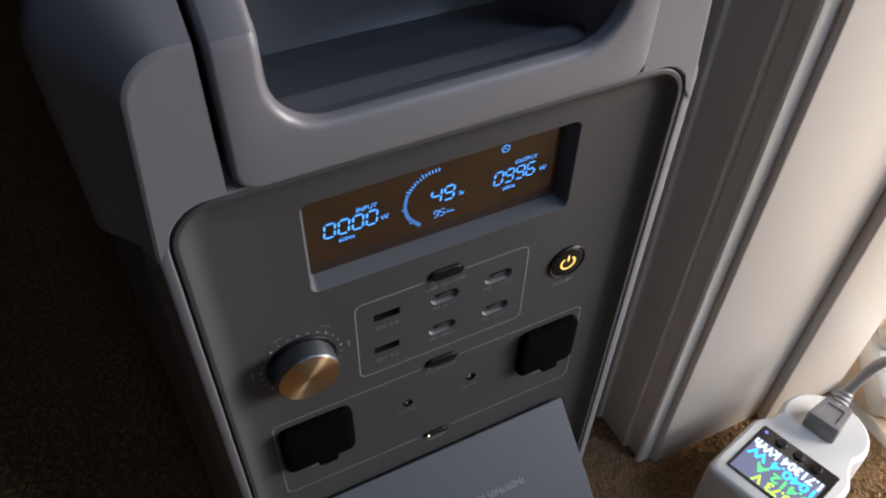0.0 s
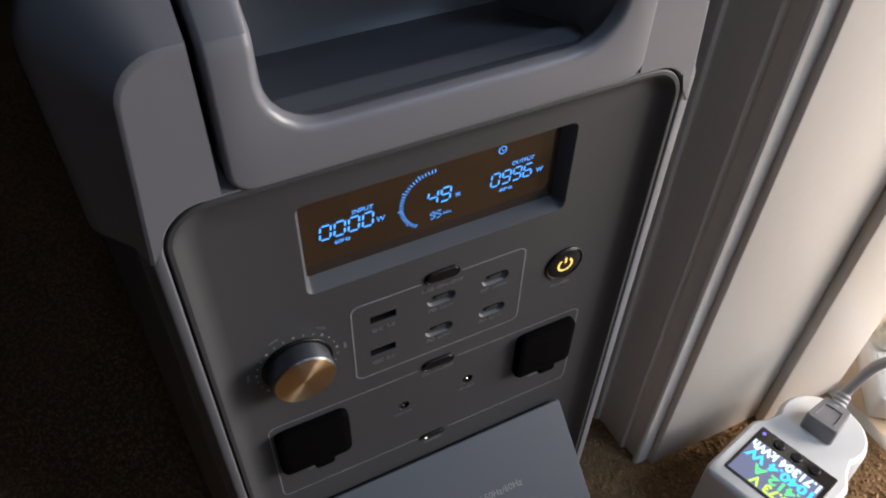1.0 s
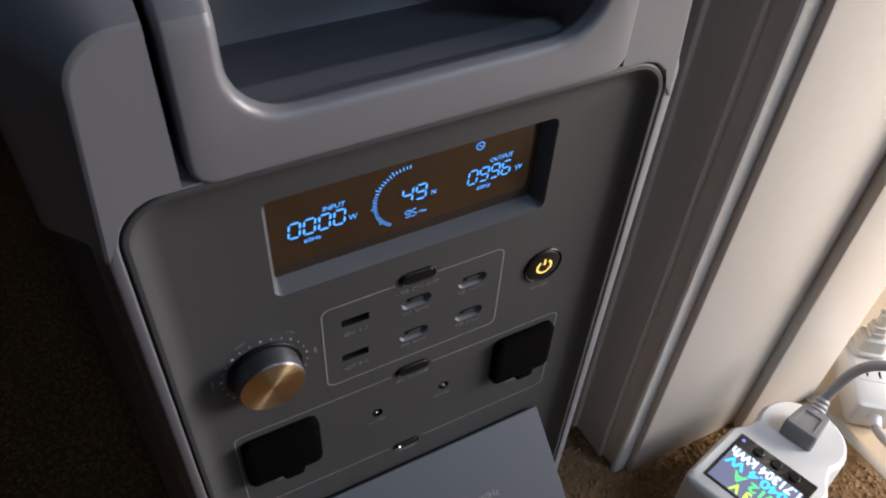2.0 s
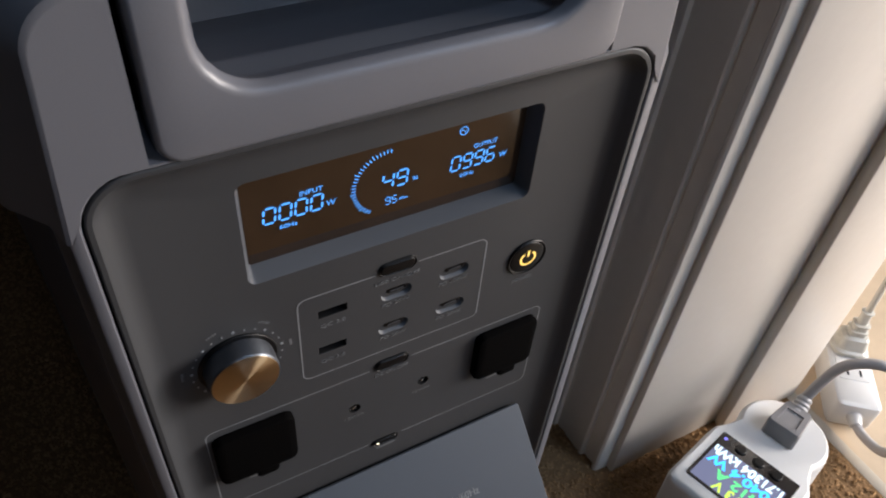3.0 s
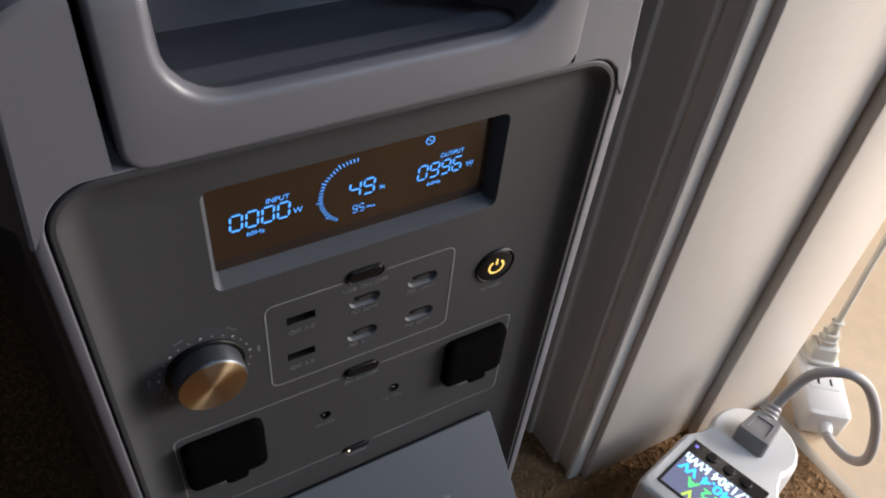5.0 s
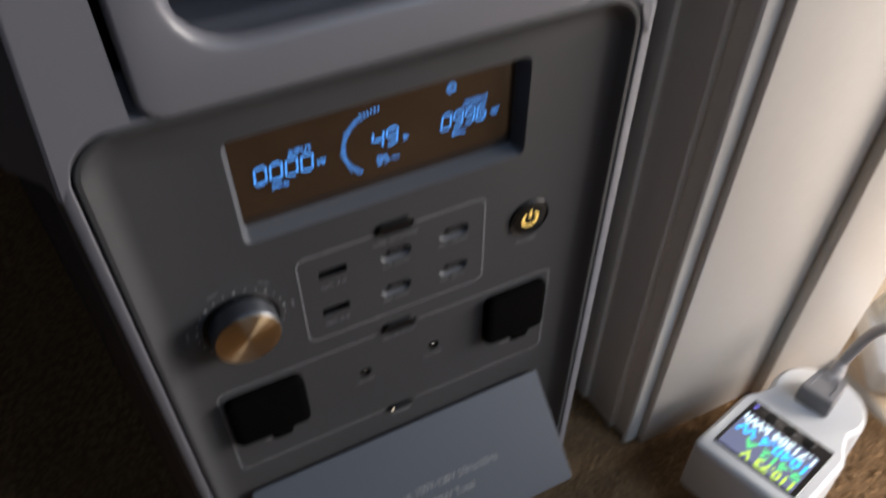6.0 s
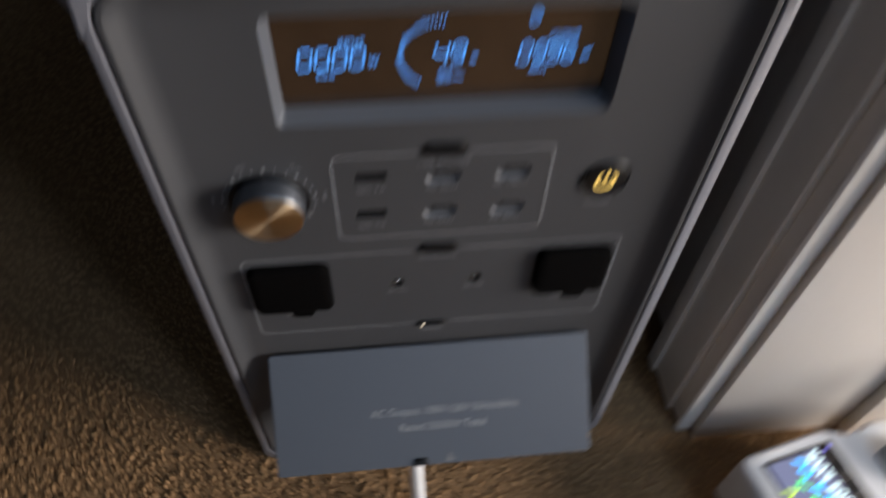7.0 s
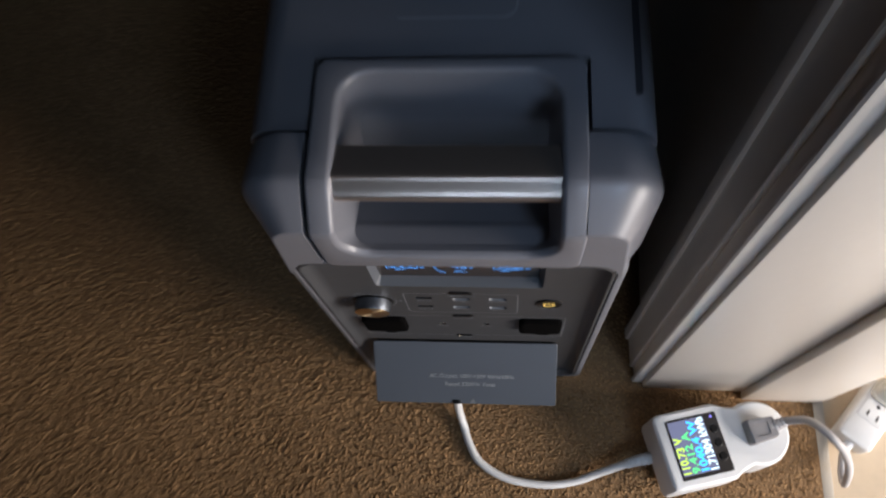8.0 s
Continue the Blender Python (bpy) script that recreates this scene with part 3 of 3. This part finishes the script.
for k in range(19):
    a = radians(-126 + 14 * k)
    bm = bmesh.new()
    disc(bm, KX + 0.0235 * math.sin(a), KZ + 0.0235 * math.cos(a), [(0.0005 if k % 3 else 0.0009, 0.0), (0.0005 if k % 3 else 0.0008, 0.0003)], n=10)
    part("dial_mark", bm, PRINT, station)
for a, w in ((-84, 0.0062), (-22, 0.0058), (34, 0.0062), (88, 0.0050)):
    # words too small to read: short strokes side by side along the ring
    for i in range(5):
        q = radians(a + (i - 2) * w * 430)
        bm = bmesh.new()
        slab(bm, 0, 0, 0.0007, 0.0017 if i % 2 else 0.0013, 0.0002, [(0, 0.0), (0, 0.0002)], on_front(KX + 0.0282 * math.sin(q), KZ + 0.0282 * math.cos(q)) @ Matrix.Rotation(-q, 4, "Z"), n=2)
        part("lettering", bm, DIM, station)

# rubber socket covers
for x, w in ((-0.0885, 0.0475), (0.0815, 0.0455)):
    bm = bmesh.new()
    slab(bm, x, 0.2915, w, 0.0450, 0.006, [(0, -0.001), (0, 0.0040), (0.0010, 0.0056), (0.0030, 0.0064), (0.006, 0.0066)])
    cover = part("socket_cover", bm, RUBBER, station, "square black rubber socket cover, closed")
    bm = bmesh.new()
    slab(bm, x + 0.004, 0.2672, 0.014, 0.007, 0.003, [(0, -0.001), (0, 0.005), (0.001, 0.006)])
    part("tab", bm, RUBBER, cover)

# open flap over the outlets
f0, f1 = Vector((0, -0.004, 0.2125)), Vector((0, -0.0675, 0.1530))
way = (f1 - f0).normalized()
nrm = Vector((0, way.z, -way.y)) * -1
if nrm.y > 0:
    nrm = -nrm
M = Matrix(((1, 0, 0, 0), (0, -way.y, nrm.y, 0), (0, -way.z, nrm.z, 0), (0, 0, 0, 1)))
M = Matrix.Translation((f0 + f1) / 2) @ M
flen = (f1 - f0).length
bm = bmesh.new()
slab(bm, -0.005, 0, 0.2205, flen, 0.0025, [(0.0006, -0.0030), (0, -0.0024), (0, -0.0006), (0.0006, 0.0)], M)
flap = part("flap", bm, FLAP, station, "blue-grey plastic outlet flap, lifted open")
words("lettering", "AC Output: 100V-120V 50Hz/60Hz", 0.0075, M @ Matrix.Translation((0.003, -0.0035, 0.0002)), PRINT, flap, wide=0.103)
words("lettering", "Rated 3300W Total", 0.0075, M @ Matrix.Translation((0.001, -0.0150, 0.0002)), PRINT, flap, wide=0.060)
bm = bmesh.new()
slab(bm, -0.016, -flen / 2 + 0.003, 0.010, 0.0055, 0.002, [(0, -0.0034), (0, 0.0008), (0.001, 0.0016)], M)
part("catch", bm, BLACK, flap)
bm = bmesh.new()
bm.faces.new([bm.verts.new(M @ Vector((0.0045 + a, -flen / 2 + 0.004 + b, 0.0003))) for a, b in ((-0.0035, -0.002), (0.0035, -0.002), (0.0, 0.0045))])
part("arrow_mark", bm, DIM, flap, fix=False)
bm = bmesh.new()
slab(bm, -0.005, 0.118, 0.216, 0.180, 0.006, [(0, -0.001), (0, 0.0008), (0.001, 0.0014)])
part("outlet_plate", bm, BLACK, station)
for x in (-0.088, -0.046, 0.037, 0.079):
    for z in (0.172, 0.128):
        bm = bmesh.new()
        slab(bm, x, z, 0.034, 0.034, 0.006, [(0, 0.0012), (0.0006, 0.0030), (0.003, 0.0032), (0.0036, 0.0022), (0.010, 0.0022)])
        part("outlet", bm, BODY, station)
for x in (-0.115, 0.115):
    for y in (0.05, 0.39):
        bm = bmesh.new()
        disc(bm, x, y, [(0.017, FL - 0.003), (0.018, FL + 0.0075), (0.016, FL + 0.010)], Matrix.Identity(4), 20)
        part("foot", bm, RUBBER, station)

# handle frame that wraps over the upper front edge
raw = [(-0.0100, 0.5115), (-0.0100, 0.5780), (-0.0085, 0.5830), (0.0200, 0.6070), (0.0255, 0.6095), (0.1290, 0.6095)]
arc = [0.0]
for a, b in zip(raw, raw[1:]):
    arc.append(arc[-1] + math.dist(a, b))
LEN = arc[-1]


def on_wrap(s):
    s = min(max(s, 0), LEN)
    for i in range(len(raw) - 1):
        if s <= arc[i + 1] + 1e-9:
            k = (s - arc[i]) / (arc[i + 1] - arc[i])
            (y0, z0), (y1, z1) = raw[i], raw[i + 1]
            d = Vector((0, y1 - y0, z1 - z0)).normalized()
            return Vector((0, y0 + (y1 - y0) * k, z0 + (z1 - z0) * k)), Vector((0, -d.z, d.y))


def half_loop(hw, lo, hi, r):
    """Right half of a rounded rectangle on the wrap, with samples on the wrap's bends."""
    out = [(hw - r) * i / 5 for i in range(5)]
    out = [(x, lo) for x in out]
    out += [(hw - r + r * math.sin(a), lo + r - r * math.cos(a)) for a in np.linspace(0, math.pi / 2, 7)]
    knots = [lo + r, *arc[1:5], hi - r]
    for a, b in zip(knots, knots[1:]):
        out += [(hw, a + (b - a) * i / 4) for i in (1, 2, 3, 4)]
    out = out[:-1]
    out += [(hw - r + r * math.cos(a), hi - r + r * math.sin(a)) for a in np.linspace(0, math.pi / 2, 7)]
    out += [((hw - r) * (1 - i / 5), hi) for i in range(1, 6)]
    return out


def wrap_loop(hw, lo, hi, r, off):
    right = half_loop(hw, lo, hi, r)
    flat_loop = right + [(-x, s) for x, s in right[-2:0:-1]]
    res = []
    for x, s in flat_loop:
        p, n = on_wrap(s)
        res.append(Vector((x, 0, 0)) + p + n * off)
    return res


H_LO, H_HI, H_W, H_R = 0.0248, LEN - 0.0125, 0.0852, 0.025
IN_PROFILE = [(0.0, -0.0012, 0.5360), (0.20, 0.0200, 0.5335), (0.22, 0.0220, 0.5312), (0.62, 0.0800, 0.5120), (0.70, 0.0900, 0.5130), (0.76, 0.0950, 0.5200), (1.0, 0.1085, 0.5750)]


def inner(x, s):
    f = (s - H_LO) / (H_HI - H_LO)
    y = float(np.interp(f, [p[0] for p in IN_PROFILE], [p[1] for p in IN_PROFILE]))
    z = float(np.interp(f, [p[0] for p in IN_PROFILE], [p[2] for p in IN_PROFILE]))
    return Vector((x * 0.93, y, z))


bm = bmesh.new()
o = 0.1052
loops = [wrap_loop(o - g, g, LEN - g, 0.010 - 0.5 * g, off) for g, off in ((0, -0.016), (0, -0.0034), (0.0003, -0.0020), (0.0008, -0.0010), (0.0016, -0.0003), (0.0028, 0.0))]
loops += [wrap_loop(H_W + 0.0044, H_LO - 0.0044, H_HI + 0.0044, H_R + 0.0044, 0.0), wrap_loop(H_W + 0.0028, H_LO - 0.0028, H_HI + 0.0028, H_R + 0.0028, -0.0003),
          wrap_loop(H_W + 0.0012, H_LO - 0.0012, H_HI + 0.0012, H_R + 0.0012, -0.0014), wrap_loop(H_W, H_LO, H_HI, H_R, -0.0034), wrap_loop(H_W - 0.0006, H_LO + 0.0006, H_HI - 0.0006, H_R, -0.006)]
rings(bm, loops, False, False)
handle = part("handle_frame", bm, SHELL, station, smooth=28)
bm = bmesh.new()
half = half_loop(H_W, H_LO, H_HI, H_R)
start = wrap_loop(H_W - 0.0006, H_LO + 0.0006, H_HI - 0.0006, H_R, -0.0055)
full = half + [(-x, s) for x, s in half[-2:0:-1]]
end = [inner(x, s) for x, s in full]
mids = [[a.lerp(b, k)  for a, b in zip(start, end)] for k in (0.35, 0.7, 0.9)]
vs = rings(bm, [start, *mids, end], False, False)
n = len(half)
for i in range(n - 1):
    a, b = vs[-1][i], vs[-1][i + 1]
    c, d = vs[-1][-(i + 1) % len(vs[-1])], vs[-1][-i % len(vs[-1])]
    if abs(half[i][1] - half[i + 1][1]) > 1e-6:
        face = [v for k, v in enumerate((a, b, c, d)) if v not in (a, b, c, d)[:k]]
        if len(face) > 2:
            bm.faces.new(face)
part("handle_recess", bm, SHELL, handle, smooth=32)
bm = bmesh.new()
prof = smooth_path([(0, 0.056, 0.6030), (0, 0.0300, 0.6072), (0, 0.0265, 0.6053), (0, 0.0172, 0.5978), (0, 0.0152, 0.5920), (0, 0.0185, 0.5868), (0, 0.030, 0.5850), (0, 0.052, 0.589), (0, 0.0575, 0.596), (0, 0.056, 0.6030)], 4)[:-1]
rings(bm, [[p + Vector((x, 0, 0)) for p in prof] for x in np.linspace(-0.0905, 0.0905, 9)])
part("grip_bar", bm, HANDLE, handle, "smooth brown-grey metal grip bar")
bm = bmesh.new()
box(bm, (-0.157, 0.075, 0.4885), (0.157, 0.132, 0.500))
part("inner_deck", bm, BODY, station)

# ---------------------------------------------------------------- power meter on the floor
meter = thing("power_meter", (0.30, -0.1, 0), "white plug-in power meter with a lit colour display", "power meter")
MM = Matrix.Translation((0.2880, -0.1045, 0.1175)) @ Matrix.Rotation(radians(14.5), 4, "Z") @ Matrix.Rotation(radians(6), 4, "Y") @ Matrix.Rotation(radians(-3), 4, "X")


def meter_loop(g, d):
    w, hl, rr = 0.0475 - g, -0.0525 + g, 0.0405 - g
    right = [(hl, -w + 0.008), (hl + 0.0023, -w + 0.0023), (hl + 0.008, -w), (-0.01, -w), (0.022, -w), (0.028, -w * 0.992), (0.040, -rr * 0.96 - 0.002)]
    right += [(0.072 + rr * math.sin(a), -rr * math.cos(a)) for a in np.linspace(-0.45, math.pi / 2, 12)]
    pts = right + [(x, -y) for x, y in right[-2::-1]]
    return [MM @ Vector((x, y, d)) for x, y in pts]


bm = bmesh.new()
rings(bm, [meter_loop(0.003, -0.060), meter_loop(0.0, -0.056), meter_loop(0.0, -0.006), meter_loop(0.0012, -0.0022), meter_loop(0.004, 0.0)])
part("body", bm, WHITE, meter)
bm = bmesh.new()
box(bm, (-0.036, -0.035, -0.083), (0.075, 0.035, -0.058), 0.006, 3)
bm.transform(MM)
part("plug_block", bm, GREYCORD, meter, "pale grey block under the meter")
bm = bmesh.new()
slab(bm, -0.0055, 0.0, 0.066, 0.0735, 0.002, [(0, -0.002), (0, 0.0005), (0.0005, 0.0009)], MM)
bez = part("display_glass", bm, BEZEL, meter, "black display window with coloured figures")
bm = bmesh.new()
slab(bm, -0.013, 0.001, 0.046, 0.066, 0.0005, [(0, 0.0008), (0, 0.0011)], MM, 2)
part("backlight", bm, SCREEN_BLUE, bez)
for (text, x, mt, w) in (("110.73 V", -0.0300, T_YELLOW, 0.045), ("9.412 A", -0.0185, T_GREEN, 0.051), ("1040.4 W", -0.0070, T_CYAN, 0.062), ("1.71304 kWh", 0.0045, T_WHITE, 0.064)):
    words("figure", text, 0.0136, MM @ Matrix.Translation((x, -0.0315 + w / 2, 0.0013)) @ Matrix.Rotation(radians(90), 4, "Z"), mt, bez, wide=w, bold=0.00045)
for y in (-0.018, -0.001, 0.016):
    bm = bmesh.new()
    disc(bm, 0.0195, y, [(0.0052, 0.0005), (0.0050, 0.0022), (0.0042, 0.0028)], MM, 20)
    part("button", bm, BLACK, meter)
bm = bmesh.new()
disc(bm, 0.0205, 0.0315, [(0.0017, 0.0005), (0.0017, 0.0011), (0.0012, 0.0013)], MM, 14)
part("indicator_light", bm, LED_BLUE, bez)
# grey plug with its cord
plug = thing("power_plug", (0.345, -0.085, 0.119), "grey moulded plug pushed into the power meter", "plug")
PM = MM @ Matrix.Translation((0.0705, 0.001, 0.0025))
bm = bmesh.new()
loops = []
for cx, w, h, r, z in ((0.001, 0.030, 0.0280, 0.003, 0.0), (0.001, 0.030, 0.0280, 0.003, 0.011), (0.001, 0.0292, 0.0272, 0.0028, 0.0146), (0.001, 0.0275, 0.0255, 0.0022, 0.0160),
                       (-0.0005, 0.0160, 0.0170, 0.0012, 0.0163), (-0.0005, 0.0152, 0.0162, 0.0010, 0.0151)):
    loops.append([PM @ Matrix.Scale(1.1, 4) @ Vector((x, y * (1 - 0.20 * (x + 0.014) / 0.030), z + 0.10 * x)) for x, y in rrect(cx, 0, w, h, r, 4)])
rings(bm, loops)
part("plug_body", bm, GREY, plug)
c = [PM @ Vector(p) for p in ((0.010, 0, 0.0090), (0.020, 0.001, 0.0150), (0.0285, 0.002, 0.0225))]
bm = bmesh.new()
tube(bm, c, lambda t: 0.0086 - 0.0024 * t + 0.0005 * math.sin(t * 30), 14, 14)
part("strain_relief", bm, GREYCORD, plug)
bm = bmesh.new()
tube(bm, [c[1], c[2], (0.394, -0.078, 0.168), (0.400, -0.086, 0.187), (0.412, -0.101, 0.196), (0.425, -0.113, 0.188), (0.437, -0.123, 0.168), (0.447, -0.133, 0.142), (0.455, -0.141, 0.112), (0.463, -0.143, 0.085), (0.469, -0.138, 0.066),
          (0.473, -0.128, 0.055), (0.4765, -0.117, 0.050), (0.480, -0.1065, 0.047), (0.484, -0.097, 0.046)], 0.0047, 14, 10)
part("cord", bm, GREYCORD, plug, "pale grey round cord")

# white cord between station and meter
cord = thing("extension_lead", (0.03, -0.12, 0), "white round extension lead lying on the carpet", "extension lead")
bm = bmesh.new()
tube(bm, [(-0.018, -0.020, 0.150), (-0.0185, -0.045, 0.138), (-0.018, -0.060, 0.095), (-0.0165, -0.068, 0.055), (-0.0125, -0.080, 0.0405), (-0.004, -0.104, 0.0395), (0.0108, -0.1275, 0.0395), (0.045, -0.147, 0.0395), (0.0945, -0.1540, 0.0395),
          (0.135, -0.149, 0.0405), (0.170, -0.1365, 0.047), (0.205, -0.1245, 0.060), (0.236, -0.1165, 0.070)], 0.0052, 16, 10)
part("cable", bm, CORD, cord)
bm = bmesh.new()
tube(bm, [(0.202, -0.1255, 0.0590), (0.216, -0.1210, 0.0638), (0.234, -0.1170, 0.0695)], lambda t: 0.0062 + 0.0022 * t + 0.0005 * math.sin(t * 40), 14, 12)
part("strain_relief", bm, CORD, cord)
bm = bmesh.new()
box(bm, (-0.034, -0.030, 0.137), (-0.003, -0.0035, 0.168), 0.005, 3)
part("plug_body", bm, CORD, cord)

# power strip past the doorway
strip = thing("power_strip", (0.53, -0.04, 0), "white multi-outlet block with cords on the hard floor", "power strip")
d = Vector((0.063, 0.077, 0)).normalized()
SM = Matrix.Translation((0.5185, -0.0540, FL - 0.002)) @ Matrix.Rotation(math.atan2(d.y, d.x), 4, "Z")
bm = bmesh.new()
slab(bm, 0, 0, 0.090, 0.046, 0.007, [(0.002, 0.0), (0, 0.003), (0, 0.030), (0.001, 0.0335), (0.004, 0.0355)], SM)
part("body", bm, WHITE, strip)
for x in (0.003, 0.034):
    bm = bmesh.new()
    slab(bm, x, 0, 0.030, 0.034, 0.004, [(0, 0.034), (0.0004, 0.0362), (0.001, 0.0365)], SM)
    face = part("outlet", bm, WHITE, strip)
    for yy in (-0.0066, 0.0066):
        bm = bmesh.new()
        slab(bm, x - 0.005, yy, 0.0085, 0.0022, 0.0004, [(0, 0.0362), (0, 0.0368)], SM, 2)
        part("slot", bm, BLACK, face)
    bm = bmesh.new()
    disc(bm, x + 0.009, 0, [(0.0025, 0.0362), (0.0025, 0.0368)], SM, 14)
    part("slot", bm, BLACK, face)
bm = bmesh.new()
tube(bm, [SM @ Vector(p) for p in ((-0.040, 0, 0.018), (-0.048, 0.0, 0.018), (-0.056, 0.0, 0.0175))], lambda t: 0.0085 - 0.0025 * t, 14, 6)
part("cord_collar", bm, WHITE, strip)
white_plug = thing("adapter_plug", (0.56, 0.0, 0.036), "milky white plug standing in the outlet block", "plug")
PA = SM @ Matrix.Translation((0.034, 0, 0.0362)) @ Matrix.Rotation(radians(6), 4, "Y") @ Matrix.Scale(1.25, 4)
bm = bmesh.new()
slab(bm, 0, 0, 0.027, 0.030, 0.009, [(0, 0.0), (0, 0.003), (0.0022, 0.0045), (0.0040, 0.0150), (0.0062, 0.0170)], PA)
part("plug_body", bm, CLEAR, white_plug)
for z0, z1, w in ((0.0165, 0.0225, 0.0150), (0.0228, 0.0290, 0.0135), (0.0294, 0.0420, 0.0100)):
    bm = bmesh.new()
    slab(bm, 0, 0, w, w, 0.004, [(0.0008, z0), (0.0012, z1 - 0.002), (0, z1 - 0.0014), (0, z1 - 0.0004), (0.0008, z1)], PA, 4)
    part("collar", bm, CLEAR, white_plug)
bm = bmesh.new()
tube(bm, [PA @ Vector(p) for p in ((0, 0, 0.036), (0, 0, 0.06), (0, 0, 0.12), (0.004, -0.006, 0.18), (0.03, -0.05, 0.225), (0.09, -0.14, 0.20), (0.14, -0.22, 0.10), (0.17, -0.27, 0.01), (0.20, -0.33, -0.030))], 0.0034, 12, 8)
part("cord", bm, CLEAR, white_plug)
